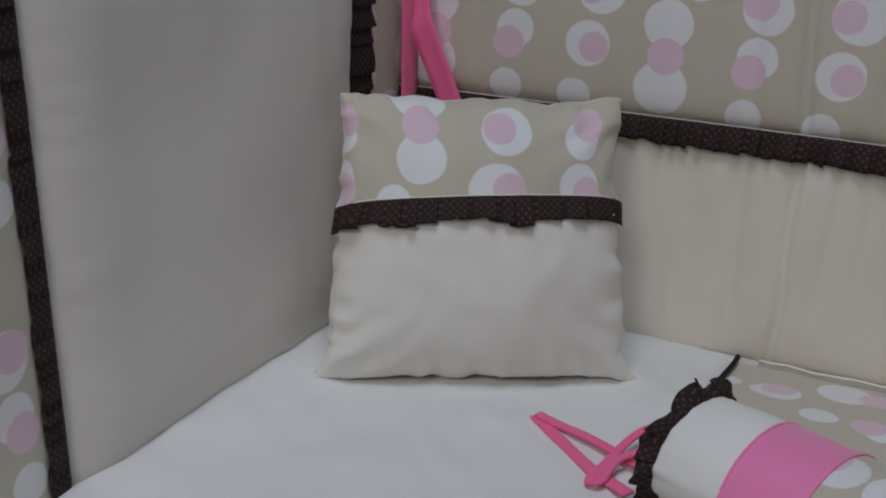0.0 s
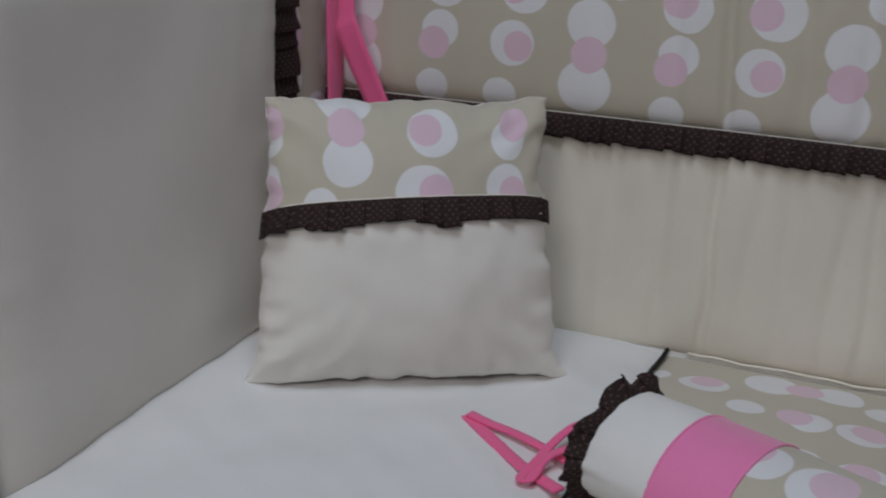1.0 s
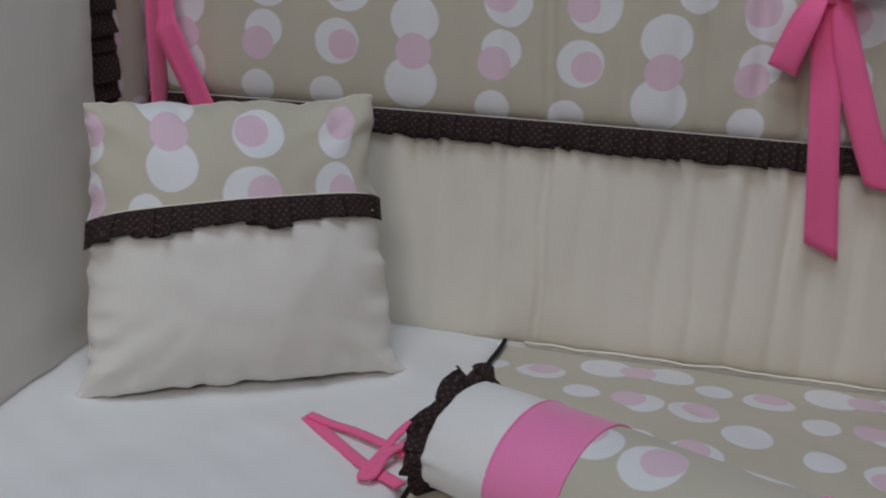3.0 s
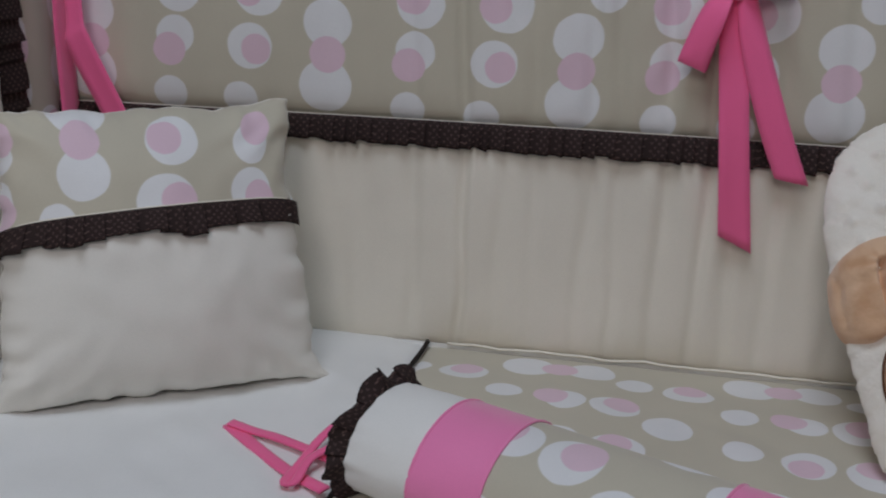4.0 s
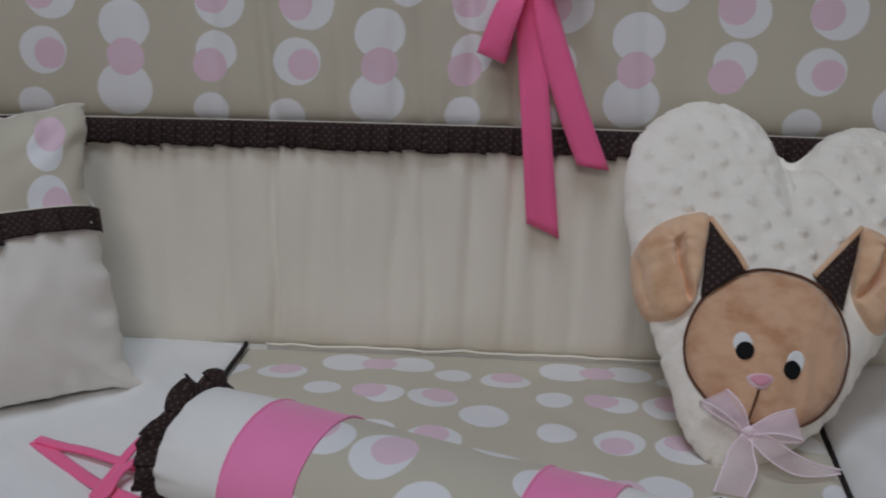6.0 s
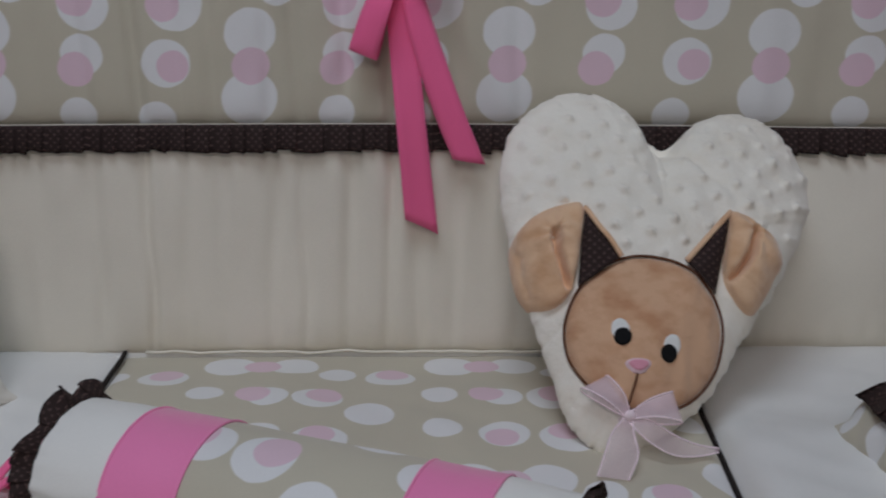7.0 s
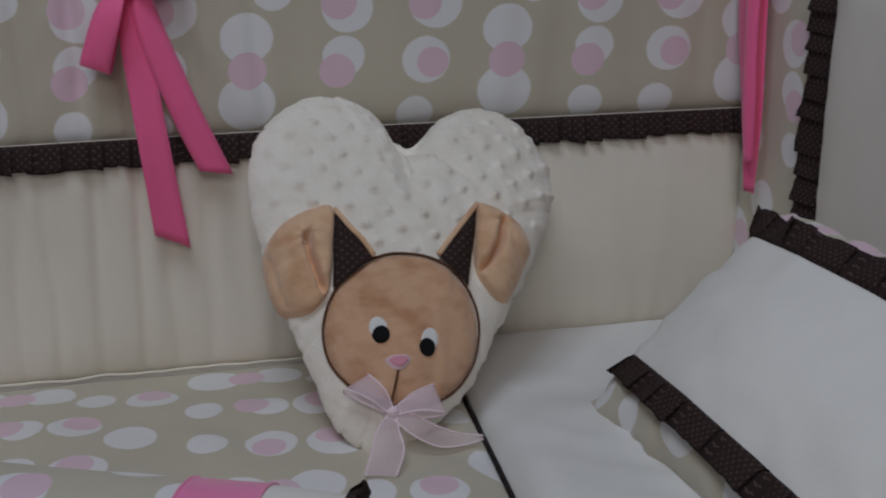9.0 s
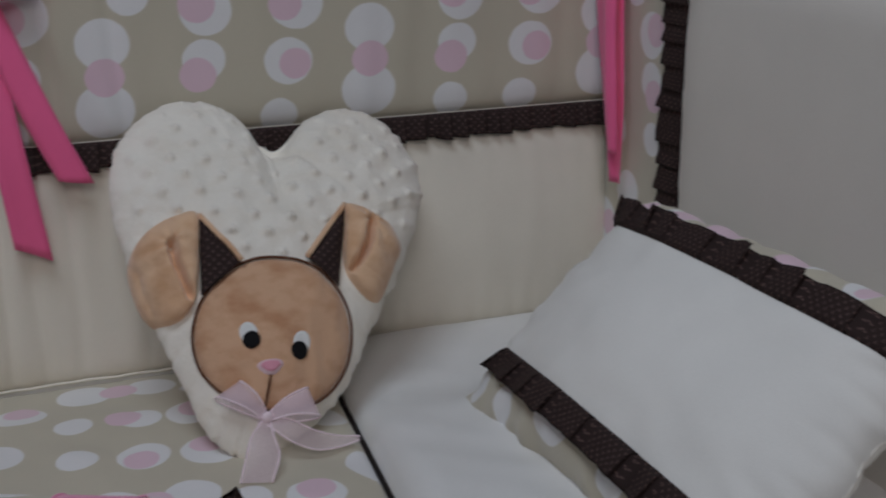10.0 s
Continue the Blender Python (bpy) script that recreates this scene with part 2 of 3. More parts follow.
slab("wall_east", (3.0, -3.3, BASE - 0.1), (3.1, 1.1, 3.2), ROOM_GREY, label="plain grey wall added out of view", category="wall")

# ---- mattress with its quilted cover ----
XA, XB, DEEP, TOP = -0.035, 1.330, 0.80, 0.43
L = XB - XA
MX = -0.013
SEAM_L, SEAM_R = 0.394, 0.974
mattress = thing("mattress", "cot mattress with white side panels and a beige spotted middle panel", "mattress", Matrix.Translation((0, 0, BASE)))


def seam_at(x, y):
    """Seams and left edge skew to fit the camera's view; the right edge doesn't."""
    return x if x == XB else x + (0.042 if x == MX else 0.065) * y


def fall(d, start, wide):
    """The quilt rises softly from the low strip along the back, sloped to shade it."""
    x = min(1.0, max(0.0, (d - start) / wide))
    return x * x * (3 - 2 * x)


def quilt_panel(name, x0, x1, mat, crown, label, seed, rise, hollow, dots=False):
    def place(s, t):
        y = 0.012 - (DEEP + 0.012) * t
        a, b = seam_at(x0, y), seam_at(x1, y)
        x = a + (b - a) * s
        edge = min(rounded(x - a, 0.03), rounded(b - x, 0.03)) * (0.45 * rounded(-y, 0.04) + 0.55 * fall(-y, *rise))
        # the plain side panels lie full against the back; only their seams dip
        dip = 1.0 if dots else 1 - min(1.0, min(x - a if x0 > MX else 9.0, b - x if x1 < XB else 9.0) / 0.05)
        low = 0.007 * dip + (0.014 * (1 - rounded(x - a, 0.028)) if x0 == MX else 0) + (0.012 * (1 - rounded(XB - x, 0.03)) if x1 == XB else 0)
        low += 0.001 * (1 - rounded(-y, 0.022))
        z = -low + (low + crown) * edge + 0.004 * hash_noise(x * 6, y * 6, seed) * edge
        z -= 0.006 * (1 - fall(-y, *hollow))
        z += (0.0034 * hash_noise(x * 22, y * 16, seed + 3) + 0.0022 * hash_noise(x * 18 + y * 26, x * 6 - y * 5, seed + 9)) * edge
        return Vector((x, y, z - BASE))

    # on the spotted panel the print lies turned a quarter
    def print_uv(s, t):
        return ((DEEP + 0.012) * t - 0.0553, x0 + (x1 - x0) * s + 0.065 * (0.012 - DEEP * t) - 0.540)
    return sheet(name, int((x1 - x0) * 170), 120, place, mat, mattress, label, uv=print_uv)


quilt_panel("white_panel", MX, SEAM_L, SHEET, 0.007, "white cotton side panel", 1.0, (0.06, 0.10), (0.0, 0.12))
quilt_panel("spotted_panel", SEAM_L, SEAM_R, DOTS, 0.0075, "beige cotton with white and pink spots", 2.0, (0.035, 0.12), (0.01, 0.10), True)
quilt_panel("white_panel", SEAM_R, XB, SHEET, 0.030, "white cotton side panel", 5.0, (0.165, 0.10), (0.02, 0.24))
for x in (SEAM_L, SEAM_R):
    tube("piping", [(seam_at(x, -0.004 - k * 0.02) + 0.0015 * hash_noise(k * 0.4, x), -0.004 - k * 0.02, -0.0020 - 0.003 * (1 - fall(k * 0.02, 0.0, 0.11)) - BASE) for k in range(40)], 0.0027, PIPING, mattress, "dark brown piping")


def mattress_side(s, t):
    w = 2 * math.pi * s
    x, y = (XA + XB) / 2 + max(-1, min(1, 1.5 * math.cos(w))) * L / 2, -DEEP / 2 + max(-1, min(1, 1.5 * math.sin(w))) * DEEP / 2
    return Vector((x, y, t * (-BASE - 0.007)))


sheet("mattress_body", 64, 4, mattress_side, SHEET, mattress, "white cotton side", loop_u=True)


# ---- padded bumpers ----
def bumper_core(parent, lo, hi):
    bm = bmesh.new()
    bmesh.ops.create_cube(bm, size=1)
    for v in bm.verts:
        v.co = Vector([lo[i] + (v.co[i] + 0.5) * (hi[i] - lo[i]) for i in range(3)])
    bmesh.ops.bevel(bm, geom=bm.edges[:], offset=0.012, segments=3, affect="EDGES")
    me = bpy.data.meshes.new("padding")
    bm.to_mesh(me)
    bm.free()
    me.materials.append(CREAM)
    ob = new("padding", me)
    ob.parent = parent
    return ob


FOLD_LIST = [(0.373, 0.8, 0.007), (0.424, 1.5, 0.005), (0.462, 0.7, 0.008), (0.497, 0.8, 0.007), (0.549, 1.0, 0.008), (0.581, 0.8, 0.006),
             (0.624, 1.2, 0.007), (0.667, 1.5, 0.006), (0.699, 0.9, 0.007), (0.735, 1.0, 0.008), (0.30, 0.4, 0.01), (0.80, 0.8, 0.008), (1.0, 0.3, 0.02),
             (1.1, 0.35, 0.02), (1.19, 0.3, 0.02)]


def trim_height(x):
    """The seam under the spotted band, which rises a little along the long side."""
    return 0.2290 + 0.0135 * math.sin(min(1.0, x / 0.95) * math.pi / 2)


def fold_relief(x, z):
    y = 0.0
    for at, strong, wide in FOLD_LIST:
        c = at + 0.006 * hash_noise(z * 9, at * 31) + 0.02 * (z - 0.11) * hash_noise(at * 57)
        y += strong * 0.0066 * math.exp(-((x - c) / wide) ** 2) * (0.6 + 0.4 * hash_noise(z * 12, at * 13))
    return y


back = thing("cot_bumper", "long padded cot bumper, cream below and beige with spots above", "cot bumper", Matrix.Translation(((XA + XB) / 2, 0, BASE)))
SHIFT = Vector((-(XA + XB) / 2, 0, -BASE))


def along(s):
    return XA + L * s


bumper_core(back, (-L / 2 - 0.02, 0.012, 0), (L / 2 + 0.02, 0.05, TOP - BASE))


def lower_back(s, t):
    x = along(s)
    z = -0.03 + t * (trim_height(x) + 0.03)
    edge = rounded(trim_height(x) - z, 0.05) * rounded(z + 0.012, 0.055) * min(rounded(x - XA, 0.03), rounded(XB - x, 0.03))
    y = 0.008 - 0.014 * edge + fold_relief(x, z) * edge + 0.004 * hash_noise(x * 8, z * 5, 2.0) * edge
    full = min(1.0, max(0.0, (x - 0.90) / 0.12)) * rounded(XB - x, 0.08)
    y += 0.0022 * hash_noise(x * 45, z * 6, 5.0) * edge * (1 - 0.6 * full)
    # the right end is stuffed fuller and gathered into its foot seam
    h = max(0.0, min(1.0, (z + 0.01) / (trim_height(x) + 0.01)))
    y -= 0.017 * full * math.sin(math.pi * h ** 0.8) ** 1.6
    y += 0.0035 * full * hash_noise(x * 60 + z * 8, z * 5, 21.0) * math.exp(-((z - 0.012) / 0.03) ** 2)
    return Vector((x, y, z)) + SHIFT


def upper_back(s, t):
    x = along(s)
    z0 = trim_height(x)
    z = z0 + t * (TOP - z0)
    edge = rounded(z - z0, 0.03) * rounded(TOP - z, 0.04) * min(rounded(x - XA, 0.03), rounded(XB - x, 0.03))
    y = 0.004 - 0.008 * edge + 1.3 * fold_relief(x + 0.015 * t, z * 0.5) * edge + 0.0025 * hash_noise(x * 9, z * 6, 7.0) * edge
    pull = math.exp(-((x - 0.66) / 0.14) ** 2)
    y += 0.0048 * pull * hash_noise((x + 0.55 * (0.40 - z) * (1 if x < 0.67 else -1)) * 34, z * 5, 11.0) * edge
    y += 0.0018 * hash_noise(x * 40, z * 5, 15.0) * edge
    return Vector((x, y, z)) + SHIFT


sheet("cream_panel", 420, 40, lower_back, CREAM, back, "puckered cream cotton")
sheet("spotted_panel", 300, 30, upper_back, DOTS, back, "beige cotton with white and pink spots",
      uv=lambda s, t: (along(s) - 0.2814 - 0.058 * max(0.0, along(s) - 0.78), trim_height(along(s)) + t * (TOP - trim_height(along(s))) - 0.2956 - 0.011 * along(s) + 0.0048 * math.exp(-((along(s) - 0.45) / 0.12) ** 2)))
ruffle("ruffle", lambda s: Vector((along(s), -0.0045, trim_height(along(s)) + 0.001)) + SHIFT, lambda s: Vector((0, 0, -1)), lambda s: Vector((0, -1, 0)), L, 0.0265, back, 0.3,
       "dark brown gathered ruffle with a tiny print", depth=0.0085, lean=0.16)
tube("piping", [Vector((along(k / 90), -0.0050, trim_height(along(k / 90)) + 0.0012)) + SHIFT for k in range(91)], 0.0005, CREAM, back, "cream piping")
tube("piping", [Vector((0.415 + 0.56 * k / 40, -0.003 - 0.003 * hash_noise(k * 0.6), -0.0050 + 0.0034 * hash_noise(k * 0.37, 4.0))) + SHIFT for k in range(41)],
     0.0016, CREAM, back, "cream piping along the foot")

# ribbons tied to the bumper
bow = ribbon("ribbon_knot", [Vector(p) + SHIFT for p in ((0.660, -0.012, 0.392), (0.672, -0.026, 0.390), (0.686, -0.012, 0.388))],
             [(0, 0, 0.012)] * 3, PINK, back, "hot pink ribbon bow")


def on_back(points):
    return [Vector(p) + SHIFT for p in points]


ribbon("ribbon_tail", on_back([(0.668, -0.018, 0.392), (0.676, -0.018, 0.335), (0.687, -0.024, 0.24), (0.6990, -0.020, 0.140)]),
       [(0.010, 0, 0), (0.0135, -0.002, 0), (0.0145, 0.002, 0), (0.016, 0, 0)], PINK, bow, "hot pink cotton ribbon", slant=0.008, curl=0.002)
ribbon("ribbon_tail", on_back([(0.680, -0.016, 0.392), (0.694, -0.019, 0.340), (0.7185, -0.022, 0.27), (0.7445, -0.023, 0.209)]),
       [(0.008, 0.004, 0), (0.012, 0.003, 0.003), (0.0135, 0, 0.004), (0.0135, 0, 0.004)], PINK, bow, "hot pink cotton ribbon", slant=0.007, curl=-0.002)
ribbon("ribbon_loop", on_back([(0.668, -0.020, 0.390), (0.654, -0.034, 0.366), (0.6395, -0.030, 0.321), (0.6415, -0.020, 0.317), (0.653, -0.012, 0.350), (0.668, -0.014, 0.388)]),
       [(0.004, -0.006, 0.0), (0.0105, -0.007, -0.004), (0.0128, 0, -0.0048), (0.0128, 0, -0.0048), (0.010, 0, -0.003), (0.004, 0, 0.0)], PINK, bow, "hot pink cotton ribbon", steps=48)
ribbon("ribbon_loop", on_back([(0.680, -0.020, 0.390), (0.700, -0.030, 0.400), (0.722, -0.026, 0.405), (0.722, -0.016, 0.402), (0.700, -0.012, 0.394), (0.682, -0.014, 0.388)]),
       [(0, 0.004, 0.008), (0, 0.002, 0.014), (0, 0, 0.015), (0, 0, 0.015), (0, 0, 0.012), (0, 0, 0.006)], PINK, bow, "hot pink cotton ribbon", steps=40)
ribbon("ribbon_tail", on_back([(0.009, -0.022, 0.40), (0.009, -0.025, 0.325), (0.010, -0.024, 0.27), (0.011, -0.020, 0.19)]),
                  [(0.002, 0.015, 0), (0.002, 0.015, 0), (0.002, 0.015, 0), (0.002, 0.015, 0)], PINK, back, "hot pink cotton ribbon")
ribbon("ribbon_tail", on_back([(0.022, -0.026, 0.40), (0.0255, -0.032, 0.322), (0.030, -0.034, 0.296), (0.060, -0.026, 0.225), (0.074, -0.02, 0.18)]),
       [(0.009, 0, 0), (0.009, 0, 0.003), (0.0125, 0, 0.005), (0.0125, 0, 0.004), (0.0125, 0, 0.004)], PINK, back, "hot pink cotton ribbon", curl=0.001)
ribbon("ribbon_tail", on_back([(1.300, -0.036, 0.41), (1.300, -0.041, 0.345), (1.299, -0.059, 0.25), (1.301, -0.064, 0.164)]),
       [(0.004, -0.024, 0), (0.003, -0.024, 0), (0.004, -0.014, 0), (0.002, -0.007, 0)], PINK, back, "hot pink cotton ribbon", curl=0.004)
ribbon("ribbon_tail", on_back([(1.292, -0.052, 0.41), (1.290, -0.060, 0.33), (1.290, -0.068, 0.26), (1.294, -0.070, 0.20)]),
       [(0.003, -0.012, 0), (0.002, -0.009, 0), (0.003, -0.008, 0), (0.002, -0.006, 0)], PINK, back, "hot pink cotton ribbon", curl=-0.003)


def side_bumper(x0, way, seams, label, tilt=0.0, yaw=0.0):
    """A short bumper: a puffed cream panel between upright ruffles, with spotted ends. way: +1 faces the east."""
    ob = thing("cot_bumper", label, "cot bumper", Matrix.Translation((x0, 0, BASE)) @ pose(0, 0, 0, 0, 0, yaw) @ Matrix.Translation((0, -DEEP / 2, 0)))
    off = Vector((-x0, DEEP / 2, -BASE))
    lo, hi = (-0.05, -0.012) if way > 0 else (0.012, 0.05)
    bumper_core(ob, (lo, -DEEP / 2, 0), (hi, DEEP / 2, TOP - BASE))
    far, near = seams

    def at(y, z, puff):
        return Vector((x0 + way * puff, y, z)) + off

    def cream(s, t):
        z = -0.02 + t * (TOP + 0.02)
        y0, y1 = near - tilt * z, far
        y = y0 + (y1 - y0) * s
        edge = rounded(y - y0, 0.06) * rounded(y1 - y, 0.06) * rounded(z + 0.015, 0.09) * rounded(TOP - z, 0.05)
        puff = -0.006 + 0.026 * edge + 0.004 * hash_noise(y * 7, z * 6, x0) * edge + 0.0006 * hash_noise(y * 30, z * 9, x0 + 3) * edge
        # gathers along the two upright seams
        rim = math.exp(-min(y - y0, y1 - y) / 0.022)
        puff += 0.0045 * hash_noise(z * 55, y * 9, x0 + 6) * rim * min(1.0, 40 * min(y - y0, y1 - y))
        return at(y, z, puff)

    def end_panel(ya, yb):
        def place(s, t):
            z = -0.02 + t * (TOP + 0.02)
            a, b = (ya - tilt * z, yb) if ya < near + 0.001 and yb < near + 0.001 else (ya, yb)
            if yb == near:
                a, b = ya, yb - tilt * z
            y = a + (b - a) * s
            edge = rounded(y - a, 0.03) * rounded(b - y, 0.03) * rounded(z + 0.03, 0.04)
            return at(y, z, -0.004 + 0.006 * edge + 0.002 * hash_noise(y * 12, z * 8, 4.0) * edge)
        return place

    sheet("cream_panel", 90, 70, cream, SIDE, ob, "plain puffed cream cotton")
    for ya, yb in ((far, -0.002), (-DEEP, near)):
        sheet("spotted_panel", 30, 50, end_panel(ya, yb), DOTS, ob, "beige cotton with white and pink spots",
              uv=lambda s, t, ya=ya, yb=yb: (-way * (ya + (yb - ya) * s) * 1.0 + (0.252 if way < 0 else 0.0) - 0.06 * (way < 0), -0.02 + t * (TOP + 0.02) - 0.301 + 0.03 * (way < 0)))
    for y0, sign, seed in ((far, 1, 0.5), (near, -1, 0.9)):
        ruffle("ruffle", lambda s, y0=y0: at(y0 - (tilt * (TOP - 0.44 * s) if y0 == near else 0), TOP - 0.44 * s, -0.001), lambda s, sign=sign: Vector((0, sign, 0)),
               lambda s: Vector((way, 0, 0)), 0.44, 0.040 if sign > 0 else 0.026, ob, seed + x0, "dark brown gathered ruffle with a tiny print", depth=0.006, pitch=0.026)
        tube("piping", [at(y0 - (tilt * (TOP - 0.44 * k / 40) if y0 == near else 0), TOP - 0.44 * k / 40, -0.0012) for k in range(41)], 0.0006, SIDE, ob, "cream piping")
    return ob


side_bumper(-0.008, 1, (-0.121, -0.538), "padded cot bumper with a plain cream panel between brown ruffles", 0.068, -2.4)
side_bumper(1.32, -1, (-0.168, -0.68), "padded cot bumper with cream panel and ruffles, beside pink ribbon")


# ---- stuffed cushions ----
def cushion(name, label, at, wide, high, front, rear, bands, seed, spot_shift=(0, 0), lift=0.0, taper=0.0, pleat_depth=0.009, pleat_pitch=0.026, plain_cloth=None, pinch=0.04, turned=1, arch=0.0, print_scale=(1.0, 1.18)):
    """A stuffed cushion. bands: (v at the left end, v at the right end, way of the ruffle) for each ruffled seam, from the bottom up;
    the panels between them are spotted or ivory."""
    ob = thing(name, label, "cushion", at)

    def surf(u, v, sign=1):
        eu, ev = 1 - u * u, 1 - v * v
        x = wide / 2 * u * (1 - taper * v) * (1 - pinch * (1 - v ** 6) + ((0.06 if plain_cloth is None else 0.16) if v < 0 else -0.02) * abs(u) ** 14 * abs(v) ** 14)
        y = high / 2 * v * (1 - (0.034 if v > 0 else 0.015) * eu + ((0.04 if plain_cloth is None else 0.07) if v < 0 else 0.01) * abs(u) ** 14 * abs(v) ** 14) + high / 2 + lift
        body = max(0.0, eu) ** 0.36 * max(0.0, ev) ** 0.36
        near_u, near_v = max(0.0, (abs(u) - 0.72) / 0.28) ** 1.3, max(0.0, (abs(v) - 0.72) / 0.28) ** 1.3
        inner = min(1.0, 2.2 * body)
        gather = 0.0085 * inner * (near_u * hash_noise(v * 7.5, u * 2.0, seed) + near_v * hash_noise(u * 8.5, v * 2.0, seed + 2))
        soft = 0.007 * hash_noise(u * 1.7, v * 1.9, seed + 4) * body + 0.0016 * hash_noise(u * 6, v * 5, seed + 8) * body
        diag = abs(u) - abs(v)
        corner = 0.0045 * (abs(u * v)) ** 1.6 * math.sin(16 * diag + 3 * hash_noise(u * 3, v * 3, seed) + seed) * inner
        x += (0.0065 * hash_noise(v * 5.5, u, seed + 11) + 0.003 * hash_noise(v * 13, u, seed + 5)) * abs(u) ** 5
        y += (0.0045 * hash_noise(u * 5.5, v, seed + 13) + 0.002 * hash_noise(u * 13, v, seed + 7)) * abs(v) ** 5
        z = (front if sign > 0 else -rear) * body + sign * (soft + gather + corner)
        return Vector((x, y, z))

    def ease(s):
        return math.sin(math.pi / 2 * (2 * s - 1)) if abs(2 * s - 1) < 1 else math.copysign(1, 2 * s - 1)

    def seam_v(ends, u):
        return ends[0] + (ends[1] - ends[0]) * (u + 1) / 2 + (arch * (1 - u * u - 1.2 * abs(u) ** 14) if abs(ends[0]) < 1 else 0.0)

    def swell(x):
        """The cloth that runs round the stuffed sides."""
        return x + 10 * x ** 3

    def panel(part_name, low, top, mat, lab):
        def v_at(s, t):
            a, b = seam_v(low, ease(s)), seam_v(top, ease(s))
            f = t
            if low[0] <= -1:
                f = math.sin(math.pi / 2 * t) if top[0] < 1 else (ease(t) + 1) / 2
                f = 1 - math.cos(math.pi / 2 * t) if top[0] < 1 else f
            elif top[0] >= 1:
                f = math.sin(math.pi / 2 * t)
            return a + (b - a) * f
        n = max(20, int(90 * (top[0] - low[0]) / 2))
        sheet(part_name, 110, n, lambda s, t: surf(ease(s), v_at(s, t)), mat, ob, lab,
              uv=lambda s, t: (turned * swell(ease(s) * wide / 2 * print_scale[0]) + spot_shift[0], turned * v_at(s, t) * high / 2 * print_scale[1] + spot_shift[1]))

    edges = [(-1, -1)] + [(a, b) for a, b, _ in bands] + [(1, 1)]
    for k in range(len(edges) - 1):
        plain = k == (0 if len(bands) == 1 else 1)
        panel("ivory_panel" if plain else "spotted_panel", edges[k], edges[k + 1], (plain_cloth or IVORY) if plain else DOTS,
              "plain ivory cotton" if plain else "beige cotton with white and pink spots")
    for a, b, way in bands:
        def base(s, a=a, b=b):
            u = -0.985 + 1.97 * s
            p = surf(u, seam_v((a, b), u))
            p.x *= 1 + (0.03 if plain_cloth is None else 0.0) * max(0.0, (abs(u) - 0.85) / 0.135) ** 2
            return p

        def out(s, a=a, b=b, way=way):
            u = max(-0.97, min(0.97, -1 + 2 * s))
            v = seam_v((a, b), u)
            return (surf(u, v + 0.03 * way) - surf(u, v)).normalized()

        def up(s, a=a, b=b):
            u = max(-0.93, min(0.93, -1 + 2 * s))
            v = seam_v((a, b), u)
            return (surf(u + 0.04, v) - surf(u - 0.04, v)).cross(surf(u, v + 0.04) - surf(u, v - 0.04)).normalized()
        ruffle("ruffle", base, out, up, wide * 1.08, 0.027, ob, seed + a, "dark brown gathered ruffle with a tiny print", depth=pleat_depth, lean=0.10 if plain_cloth is None else 0.24, pitch=pleat_pitch, ends=0.85 if plain_cloth is None else 0.4, ragged=1.9 if plain_cloth is None else 0.8)
        if plain_cloth is None:
            tube("piping", [base(k / 50) + up(k / 50) * 0.0012 for k in range(2, 49)], 0.0007, CREAM, ob, "cream stitched seam")
    sheet("cushion_back", 72, 60, lambda s, t: surf(ease(s), ease(t), -1), IVORY, ob, "plain ivory cotton")
    rim = [surf(-1 + 2 * k / 30, -1) for k in range(30)] + [surf(1, -1 + 2 * k / 30) for k in range(30)] + \
          [surf(1 - 2 * k / 30, 1) for k in range(30)] + [surf(-1, 1 - 2 * k / 30) for k in range(30)]
    tube("edge_seam", rim, 0.0007, IVORY, ob, "ivory edge seam", closed=True)
    return ob


cushion("throw_cushion", "square cushion with a spotted top, brown ruffle and ivory base", frame_from((0.1777, -0.2046, 0.004), (0.868, 0.4966, 0), (-0.145, 0.254, 0.956)),
        0.293, 0.270, 0.072, 0.035, [(0.24, 0.31, -1)], 1.3, (-0.0655, 0.1087), taper=0.062, pinch=0.085, turned=-1, arch=0.045, pleat_pitch=0.022, pleat_depth=0.0075, print_scale=(0.88, 1.03))
cushion("throw_cushion", "oblong ivory cushion with brown ruffles and spotted ends, leaning", frame_from((1.0875, -0.4284, 0.0156), (0.1337, -0.991, -0.0068), (0.7294, 0.0938, 0.6777)),
        0.363, 0.260, 0.060, 0.035, [(-0.517, -0.694, -1), (0.635, 0.578, 1)], 4.1, (0.04, 0.08), taper=0.03, pleat_depth=0.0085, pleat_pitch=0.038, plain_cloth=WARM, pinch=-0.01)

# ---- heart-shaped plush cushion ----
HEART_AT = frame_from((0.868, -0.243, 0.005), (0.18, 0, -0.012), (0.05, 0.21, 0.24))
heart = thing("heart_cushion", "cream plush heart cushion with a peach sheep face and pink bow", "cushion", HEART_AT)
HC = Vector((0.038, 0.185))
HEART_RING = [Vector(p) for p in ((-0.012, -0.006), (-0.045, 0.018), (-0.064, 0.065), (-0.085, 0.130), (-0.106, 0.205), (-0.111, 0.275), (-0.092, 0.322), (-0.048, 0.354),
                                  (0.003, 0.346), (0.045, 0.300), (0.085, 0.333), (0.128, 0.346), (0.172, 0.322), (0.193, 0.265), (0.180, 0.215),
                                  (0.150, 0.160), (0.117, 0.110), (0.078, 0.050), (0.030, 0.010))]


